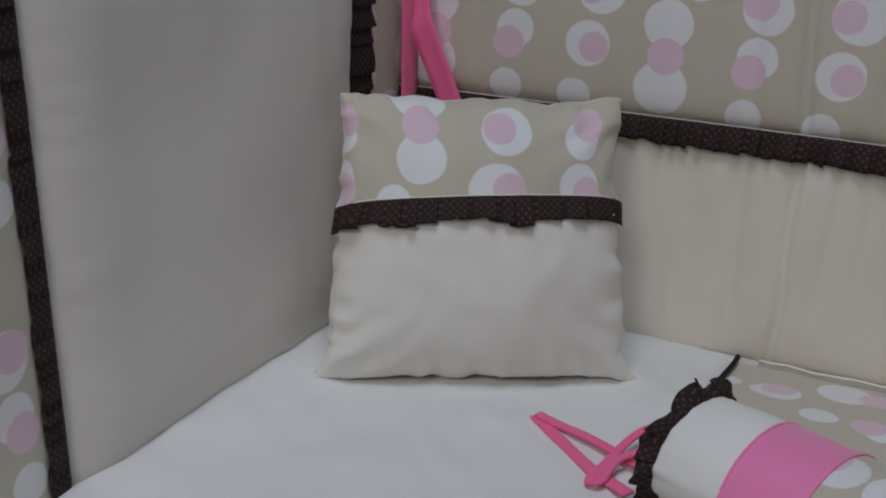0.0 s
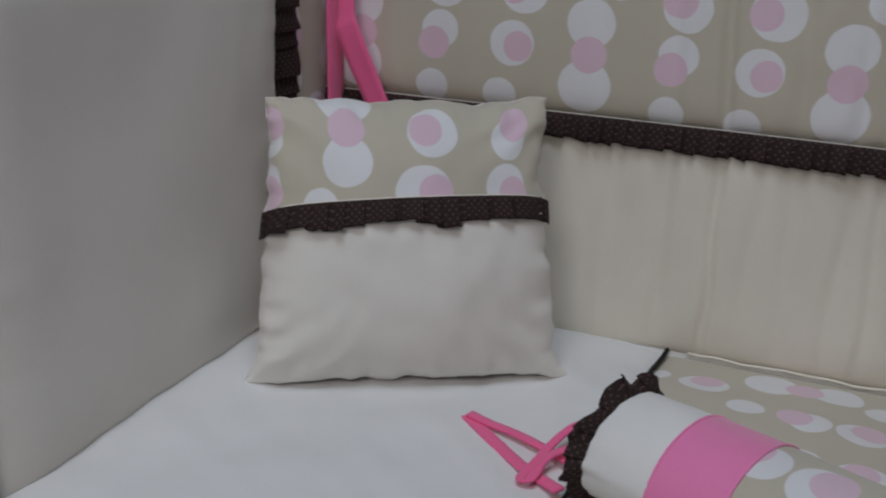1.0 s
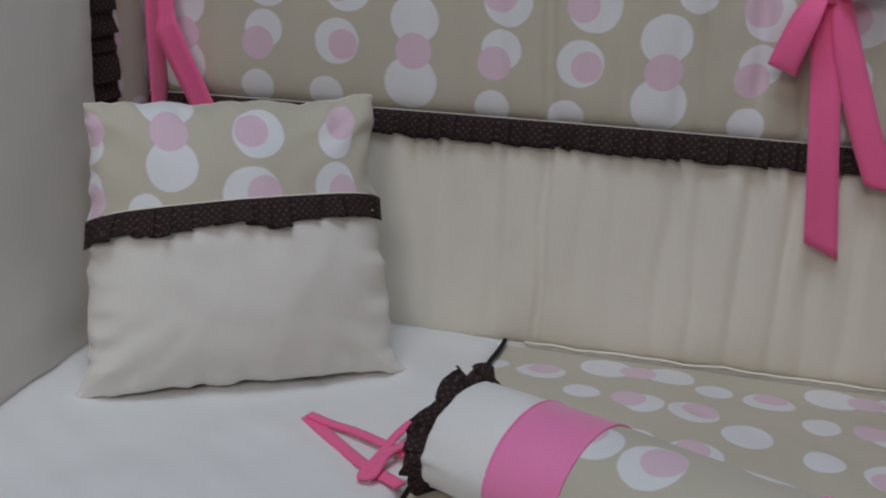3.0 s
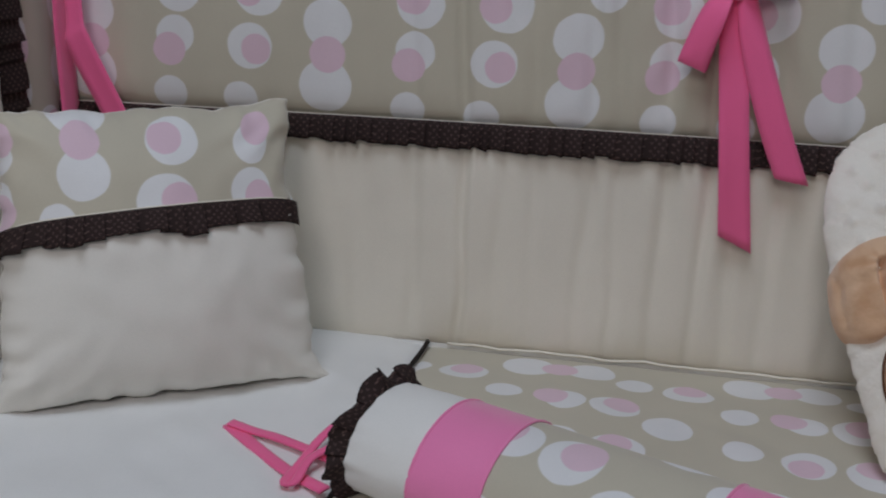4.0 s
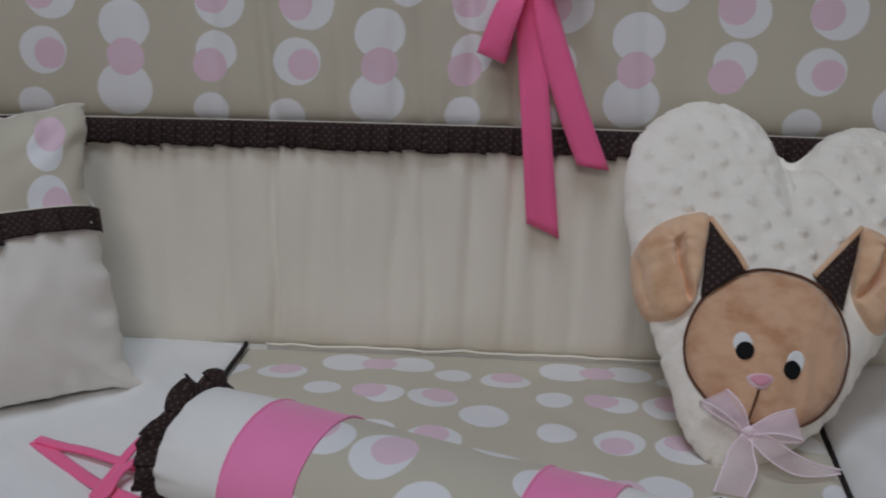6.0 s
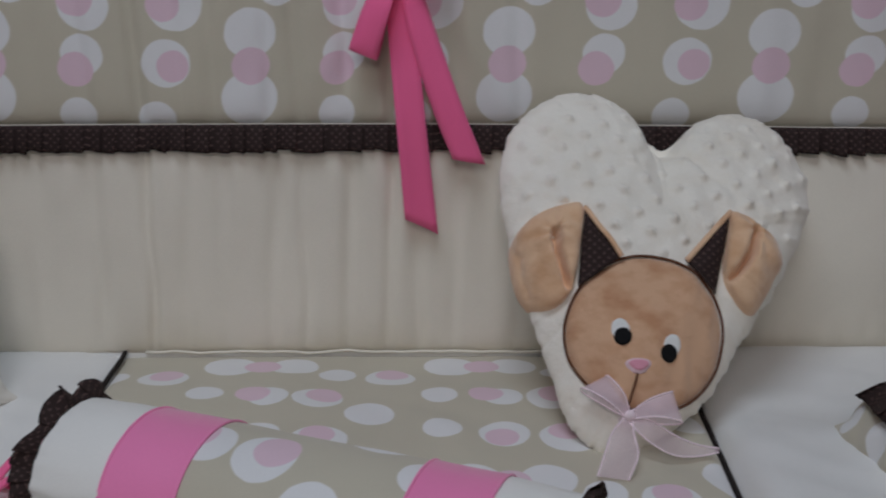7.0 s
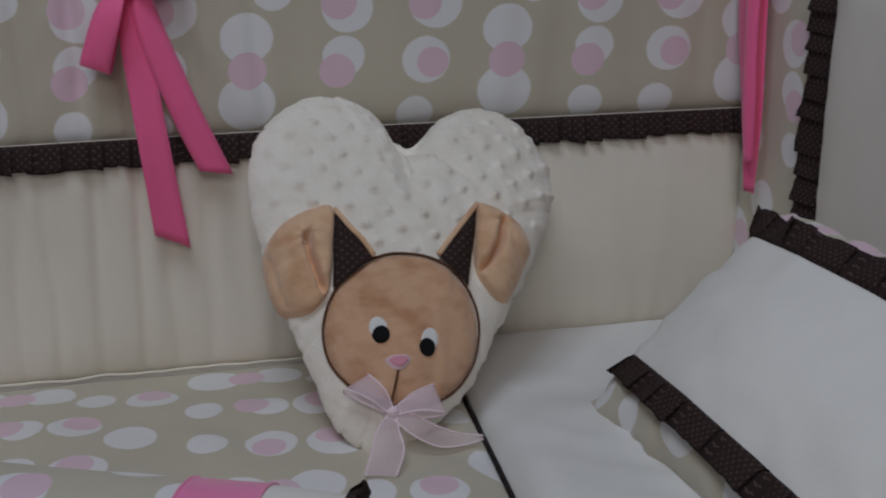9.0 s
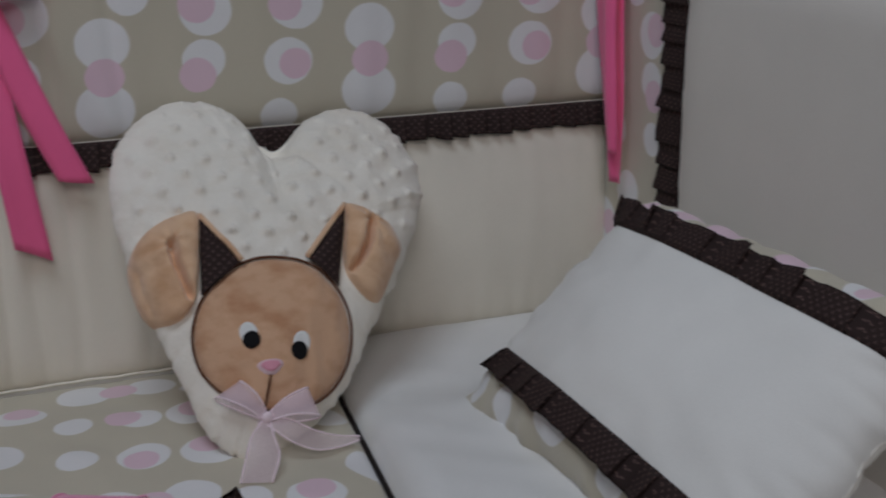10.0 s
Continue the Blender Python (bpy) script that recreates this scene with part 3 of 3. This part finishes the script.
def heart_outline():
    n = len(HEART_RING)
    out = []
    for i in range(n):
        p0, p1, p2, p3 = (HEART_RING[(i + k) % n] for k in (-1, 0, 1, 2))
        for j in range(14):
            f = j / 14
            out.append(0.5 * (2 * p1 + (p2 - p0) * f + (2 * p0 - 5 * p1 + 4 * p2 - p3) * f * f + (3 * p1 - p0 - 3 * p2 + p3) * f ** 3))
    return out


OUTLINE = heart_outline()
ANGLES = np.array([math.atan2(p.y - HC.y, p.x - HC.x) for p in OUTLINE])
RADII = np.array([(p - HC).length + 0.0032 * hash_noise(k * 0.21, 3.0) + 0.0032 * hash_noise(k * 0.6, 8.0) for k, p in enumerate(OUTLINE)])
ORDER = np.argsort(ANGLES)
ANGLES, RADII = ANGLES[ORDER], RADII[ORDER]


def heart_height(x, y):
    a, r = math.atan2(y - HC.y, x - HC.x), math.hypot(x - HC.x, y - HC.y)
    s = min(1.0, r / np.interp(a, ANGLES, RADII, period=2 * math.pi))
    h = 0.046 * max(0.0, 1 - s ** 2.2) ** 0.6
    # crease that runs down from the notch
    d = abs((x - 0.045) + 0.12 * (0.300 - y))
    h -= 0.014 * math.exp(-(d / 0.016) ** 2) * max(0.0, min(1.0, (y - 0.21) / 0.09))
    h += 0.004 * hash_noise(x * 26, y * 22, 3.0) * (1 - s) ** 0.5 + 0.003 * hash_noise(x * 55, y * 30, 6.0) * (1 - s ** 4)
    # two creases that spread from the notch
    for ex, ey, deep in ((-0.030, 0.238, 0.005), (0.108, 0.236, 0.006)):
        vx, vy = ex - 0.045, ey - 0.300
        k = max(0.0, min(1.0, ((x - 0.045) * vx + (y - 0.300) * vy) / (vx * vx + vy * vy)))
        off = math.hypot(x - 0.045 - k * vx, y - 0.300 - k * vy)
        h -= deep * math.exp(-(off / 0.0055) ** 2) * (1 - k) ** 0.6 * min(1.0, 6 * k)
    # gathers along the sewn rim
    h += 0.0065 * hash_noise(a * 9, s * 1.5, 1.0) * max(0.0, (s - 0.55) / 0.45) * (1 - s ** 6)
    return max(h, 0.0)


def heart_point(x, y, lift=0.0):
    return Vector((x, y, heart_height(x, y) + lift))


def plush_dots(x, y):
    # the raised dots stand on a slanting net
    ax, ay, bx, by = -0.0215, -0.0143, 0.0115, -0.0200
    det = ax * by - ay * bx
    px, py = x + 0.0492, y - 0.3142
    i, j = round((px * by - py * bx) / det), round((ax * py - ay * px) / det)
    cx, cy = i * ax + j * bx, i * ay + j * by
    d = math.hypot(px - cx - 0.003 * hash_noise(i * 1.31, j * 7.3), py - cy - 0.003 * hash_noise(i * 9.7, j * 5.1, 4.0))
    return (0.0056 + 0.0018 * hash_noise(i * 7.1, j * 3.7, 9.0)) * math.exp(-(d / 0.0040) ** 2) * max(0.0, min(1.0, (y - 0.13) / 0.05))


def heart_front(s, t):
    a = -math.pi + 2 * math.pi * s
    r = np.interp(a, ANGLES, RADII, period=2 * math.pi) * math.sin(math.pi / 2 * t)
    x, y = HC.x + r * math.cos(a), HC.y + r * math.sin(a)
    return Vector((x, y, heart_height(x, y) + plush_dots(x, y) * min(1.0, 2.6 * (1 - t))))


def heart_back(s, t):
    p = heart_front(s, t)
    return Vector((p.x, p.y, -0.5 * heart_height(p.x, p.y)))


sheet("plush_front", 480, 120, heart_front, FLEECE, heart, "cream plush with raised dots", loop_u=True)
sheet("plush_back", 160, 24, heart_back, FLEECE, heart, "cream plush", loop_u=True)


def patch(name, centre, rx, ry, mat, parent, label, lift, dome=0.0, turn=0.0, rings=10, sides=48, shape=None):
    """A sewn-on patch that follows the cushion's surface."""
    ca, sa = math.cos(turn), math.sin(turn)

    def place(s, t):
        w = 2 * math.pi * s
        k = shape(w) if shape else 1.0
        px, py = rx * math.cos(w) * t * k, ry * math.sin(w) * t * k
        x, y = centre[0] + px * ca - py * sa, centre[1] + px * sa + py * ca
        edge = rounded(1 - t, 0.25)
        return heart_point(x, y, -0.002 + (lift + 0.002) * edge + dome * (1 - t * t))
    return sheet(name, sides, rings, place, mat, parent, label, loop_u=True)


FC, FR = (0.0160, 0.1000), (0.0722, 0.0695)
face = patch("face_patch", FC, *FR, PEACH, heart, "round peach plush face", 0.004, 0.004, rings=24, sides=96)
tube("face_piping", [heart_point(FC[0] + FR[0] * math.cos(w), FC[1] + FR[1] * math.sin(w), 0.0022) for w in np.linspace(0, 2 * math.pi, 90, endpoint=False)],
     0.0013, THREAD, heart, "brown piping round the face", closed=True)
for (x, y), (px, py), turn in (((-0.0103, 0.0986), (-0.0087, 0.0922), 0.15), ((0.0355, 0.0864), (0.0326, 0.0795), -0.25)):
    patch("eye_white", (x, y), 0.0098, 0.0125, WHITE, face, "white embroidered eye", 0.0085, turn=turn, sides=28, rings=5)
    patch("pupil", (px, py), 0.0092, 0.0092, BLACK, face, "black embroidered pupil", 0.0105, turn=turn, sides=28, rings=5)
patch("nose_rim", (0.0055, 0.0675), 0.0138, 0.0082, NOSE_RIM, face, "pale pink stitched rim", 0.0085, sides=30, rings=4, shape=lambda w: 1 + 0.12 * math.sin(3 * w))
patch("nose", (0.0055, 0.0678), 0.0106, 0.0056, NOSE, face, "pink embroidered nose", 0.0100, sides=30, rings=4, shape=lambda w: 1 + 0.12 * math.sin(3 * w))
tube("mouth_stitch", [heart_point(0.0044 - 0.0070 * k / 10, 0.0600 - 0.0265 * k / 10, 0.0088) for k in range(11)], 0.0011, THREAD, face, "dark brown stitched line")


def ear(tip, root_in, root_low, lobe, fold, label):
    """A floppy ear: a brown lining that peeps out beside a folded peach flap."""
    tip, root_in, root_low = Vector(tip), Vector(root_in), Vector(root_low)

    def lining(s, t):
        a = tip.lerp(root_low, s)
        b = tip.lerp(root_in, s)
        p = a.lerp(b, t)
        return heart_point(p.x, p.y, 0.006 + 0.006 * math.sin(math.pi * t) * math.sin(math.pi * min(1, s * 0.9)))

    part_lining = sheet("ear_lining", 16, 10, lining, BROWN, heart, "dark brown printed cotton ear lining", thick=0.001)
    rim_pts = [heart_point(*tip.lerp(root_in, k / 12), 0.0085 + 0.002 * math.sin(math.pi * k / 12)) for k in range(13)]
    tube("ear_edge", rim_pts, 0.0026, APRICOT, heart, "peach plush edge of the ear")
    path = [Vector(p) for p in lobe]
    n = len(path)
    centre = sum(path, Vector((0, 0))) / n
    crease = [Vector(p) for p in fold]

    def from_crease(p):
        best = 1.0
        for a, b in zip(crease, crease[1:]):
            k = max(0.0, min(1.0, (p - a).dot(b - a) / (b - a).length_squared))
            best = min(best, (p - a.lerp(b, k)).length)
        return best

    def flap(s, t):
        x = s * n
        i, f = int(x) % n, x - int(x)
        p0, p1, p2, p3 = (path[(i + k) % n] for k in (-1, 0, 1, 2))
        rim = 0.5 * (2 * p1 + (p2 - p0) * f + (2 * p0 - 5 * p1 + 4 * p2 - p3) * f * f + (3 * p1 - p0 - 3 * p2 + p3) * f ** 3)
        p = centre.lerp(rim, t)
        puff = 0.004 + 0.017 * max(0.0, 1 - t ** 2.6) ** 0.5
        # a deep tuck between the lobe and the part rolled forward, with soft creases that run out of it
        d = from_crease(p)
        puff -= 0.018 * math.exp(-(d / 0.0034) ** 2) * (1 - t ** 6)
        fan = math.atan2(p.y - crease[0].y, p.x - crease[0].x)
        puff += 0.0022 * math.sin(7 * fan + 3 * hash_noise(p.x * 40, p.y * 25, 8.0)) * math.exp(-(p - crease[0]).length / 0.03) * (1 - t ** 5)
        puff += 0.0022 * hash_noise(p.x * 70, p.y * 50, 2.0) * (1 - t ** 5)
        return heart_point(p.x, p.y, puff if t < 1 else -0.002)

    sheet("ear_flap", 96, 30, flap, APRICOT, heart, label, loop_u=True)
    return part_lining


ear((-0.041, 0.213), (-0.0085, 0.166), (-0.046, 0.139),
    [(-0.0415, 0.216), (-0.060, 0.217), (-0.085, 0.209), (-0.1015, 0.189), (-0.1012, 0.162), (-0.093, 0.135), (-0.080, 0.1225), (-0.0643, 0.1223), (-0.0522, 0.1340), (-0.0475, 0.150), (-0.0440, 0.176)],
    [(-0.0672, 0.188), (-0.0655, 0.170), (-0.0590, 0.150), (-0.054, 0.138)], "peach plush ear folded forward")
ear((0.0948, 0.217), (0.0504, 0.165), (0.0780, 0.138),
    [(0.0950, 0.218), (0.109, 0.216), (0.124, 0.209), (0.1405, 0.1991), (0.1514, 0.1809), (0.1421, 0.1609), (0.1279, 0.1348), (0.1156, 0.1278), (0.1015, 0.1349), (0.0900, 0.1500), (0.0875, 0.1683), (0.0920, 0.1968)],
    [(0.1185, 0.200), (0.1130, 0.1786), (0.1022, 0.1620), (0.0930, 0.1540)], "peach plush ear folded forward")

# sheer bow under the face
BK = Vector((-0.0027, 0.0230))
knot_z = heart_height(BK.x, BK.y) + 0.016


def bow_strip(part_name, path, sides, parent, label):
    ob = ribbon(part_name, path, sides, ORGANZA, parent, label, steps=30, thick=0.0)
    for w in (-1, 1):
        pts = [spline([Vector(p) for p in path], k / 30) + spline([Vector(q) for q in sides], k / 30) * w for k in range(31)]
        tube("satin_edge", pts, 0.0008, ORGANZA_EDGE, parent, "pink satin edge", sides=6)
    return ob


knot = patch("bow", (BK.x, BK.y), 0.006, 0.0055, ORGANZA_EDGE, heart, "sheer pink organza bow", 0.018, 0.004, sides=20, rings=6)
Z = knot_z
bow_strip("bow_loop", [(-0.004, 0.024, Z), (-0.017, 0.037, Z + 0.010), (-0.0325, 0.0500, Z + 0.006), (-0.0315, 0.0485, Z - 0.004), (-0.016, 0.035, Z - 0.004), (-0.003, 0.024, Z - 0.002)],
          [(0.002, 0.002, 0), (0.0065, 0.0045, 0), (0.0106, 0.0060, 0), (0.0106, 0.0060, 0), (0.006, 0.004, 0), (0.002, 0.002, 0)], knot, "sheer pink organza loop")
bow_strip("bow_loop", [(-0.002, 0.023, Z), (0.016, 0.029, Z + 0.010), (0.0375, 0.0325, Z + 0.006), (0.0370, 0.0320, Z - 0.004), (0.016, 0.027, Z - 0.004), (-0.001, 0.023, Z - 0.002)],
          [(-0.001, 0.0025, 0), (-0.003, 0.0075, 0), (-0.0037, 0.0128, 0), (-0.0037, 0.0128, 0), (-0.003, 0.009, 0), (-0.002, 0.004, 0)], knot, "sheer pink organza loop")
bow_strip("bow_tail", [(-0.001, 0.021, Z), (0.016, 0.010, Z + 0.001), (0.038, 0.001, Z - 0.006), (0.060, -0.001, Z - 0.012), (0.081, 0.001, Z - 0.016)],
          [(0.002, 0.004, 0), (0.002, 0.008, 0.002), (0.001, 0.0080, 0.002), (0.000, 0.005, 0.001), (0.000, 0.0015, 0.001)], knot, "sheer pink organza tail")
bow_strip("bow_tail", [(-0.004, 0.020, Z), (-0.009, 0.006, Z + 0.002), (-0.0115, -0.010, Z + 0.006), (-0.0215, -0.034, Z + 0.012)],
          [(-0.004, 0.001, 0), (-0.010, 0.001, 0.001), (-0.0135, 0.002, -0.001), (-0.0135, 0.001, 0.001)], knot, "sheer pink organza tail")

# ---- bolster with tied ends ----
bolster = thing("bolster", "spotted bolster cushion with rose bands, ivory ends and brown ruffles", "bolster", Matrix.Translation((0.4136, -0.3143, 0.001)) @ pose(0, 0, 0, 0, 0, -23.15))
BR, BH = 0.0625, 0.0445


def roll(d, w):
    """The bolster's skin at d along its axis and the angle w round it."""
    soft = 1 + 0.02 * hash_noise(d * 14, math.cos(w) * 1.2, math.sin(w) * 1.2) + 0.008 * hash_noise(d * 40, math.cos(w) * 4, math.sin(w) * 4)
    soft += 0.035 * (math.exp(-d / 0.018) + math.exp((d - 0.401) / 0.018)) * hash_noise(math.cos(w) * 6, math.sin(w) * 6, d * 12)
    taper = 1 - 0.05 * math.exp(-(d / 0.03) ** 2) - 0.05 * math.exp(-((d - 0.401) / 0.03) ** 2)
    return Vector((d, BR * soft * taper * math.cos(w), BH + BH * soft * taper * math.sin(w)))


for d0, d1, nm, mat, lab, grow in ((0.0, 0.0615, "ivory_end", WARM, "plain ivory cotton", 0), (0.0615, 0.122, "rose_band", ROSE, "bright rose satin band", 0.0012),
                                   (0.122, 0.2865, "spotted_middle", DOTS, "beige cotton with white and pink spots", 0),
                                   (0.2865, 0.344, "rose_band", ROSE, "bright rose satin band", 0.0012), (0.344, 0.401, "ivory_end", WARM, "plain ivory cotton", 0)):
    def skin(s, t, d0=d0, d1=d1, grow=grow):
        p = roll(d0 + (d1 - d0) * t, 2 * math.pi * s)
        c = Vector((p.x, 0, BH))
        return c + (p - c) * (1 + grow / 0.06)
    sheet(nm, 96, max(8, int((d1 - d0) * 200)), skin, mat, bolster, lab, loop_u=True,
          uv=lambda s, t, d0=d0, d1=d1: (0.34 * (s if s < 0.75 else s - 1) - 0.0046, d0 + (d1 - d0) * t - 0.116))
for d in (0.0615, 0.122, 0.2865, 0.344):
    tube("band_piping", [roll(d, w) + (roll(d, w) - Vector((d, 0, BH))).normalized() * 0.001 for w in np.linspace(0, 2 * math.pi, 80, endpoint=False)], 0.0012, ROSE, bolster, "rose piping", closed=True)
for d, way in ((0.0, -1), (0.401, 1)):
    def cap(s, t, d=d, way=way):
        p = roll(d, 2 * math.pi * s)
        c = Vector((d, 0, BH))
        q = c + (p - c) * t
        return q + Vector((way * (0.016 * (1 - t * t) + 0.004 * math.sin(2 * math.pi * s * 14) * t * (1 - t)), 0, 0))
    sheet("gathered_end", 112, 10, cap, IVORY, bolster, "gathered ivory end", loop_u=True)
    def flare(s, d=d, way=way):
        radial = (roll(d, 2 * math.pi * s) - Vector((d, 0, BH))).normalized()
        a, b = hash_noise(s * 19, d * 9, 1.0), hash_noise(s * 17, d * 9, 6.0)
        return (Vector((way * (0.75 + 0.9 * a), 0, 0)) + (0.45 + 0.8 * b) * radial).normalized() * (0.95 + 0.6 * hash_noise(s * 13, d * 9, 3.0))
    ruffle("ruffle", lambda s, d=d: roll(d, 2 * math.pi * s), flare, lambda s, d=d: (roll(d, 2 * math.pi * s) - Vector((d, 0, BH))).normalized(),
           0.39, 0.0150, bolster, d + 0.21, "dark brown gathered ruffle", depth=0.006, lean=0.0, pitch=0.034)

inv = bolster.matrix_world.inverted()


def in_bolster(points):
    return [inv @ Vector(p) for p in points]


def tie(points, half, label="hot pink tie cord"):
    pts = in_bolster([(x, y, z + 0.003) for x, y, z in points])
    up = Vector((0, 0, 1))
    sides = []
    for i, p in enumerate(pts):
        d = (pts[min(i + 1, len(pts) - 1)] - pts[max(i - 1, 0)]).normalized()
        sides.append(d.cross(up).normalized() * half)
    return ribbon("tie", pts, sides, PINK, bolster, label, steps=40, thick=0.0026)


tie([(0.2593, -0.2615, 0.007), (0.2991, -0.2975, 0.006), (0.3334, -0.3268, 0.006), (0.370, -0.350, 0.007)], 0.006)
tie([(0.2610, -0.2625, 0.010), (0.2850, -0.2710, 0.009), (0.3100, -0.2800, 0.010), (0.340, -0.292, 0.009), (0.368, -0.307, 0.009)], 0.0048)
tie([(0.383, -0.258, 0.028), (0.362, -0.266, 0.024), (0.350, -0.287, 0.018), (0.341, -0.321, 0.011), (0.336, -0.350, 0.009), (0.345, -0.349, 0.011), (0.350, -0.318, 0.016), (0.368, -0.292, 0.018)], 0.0036)
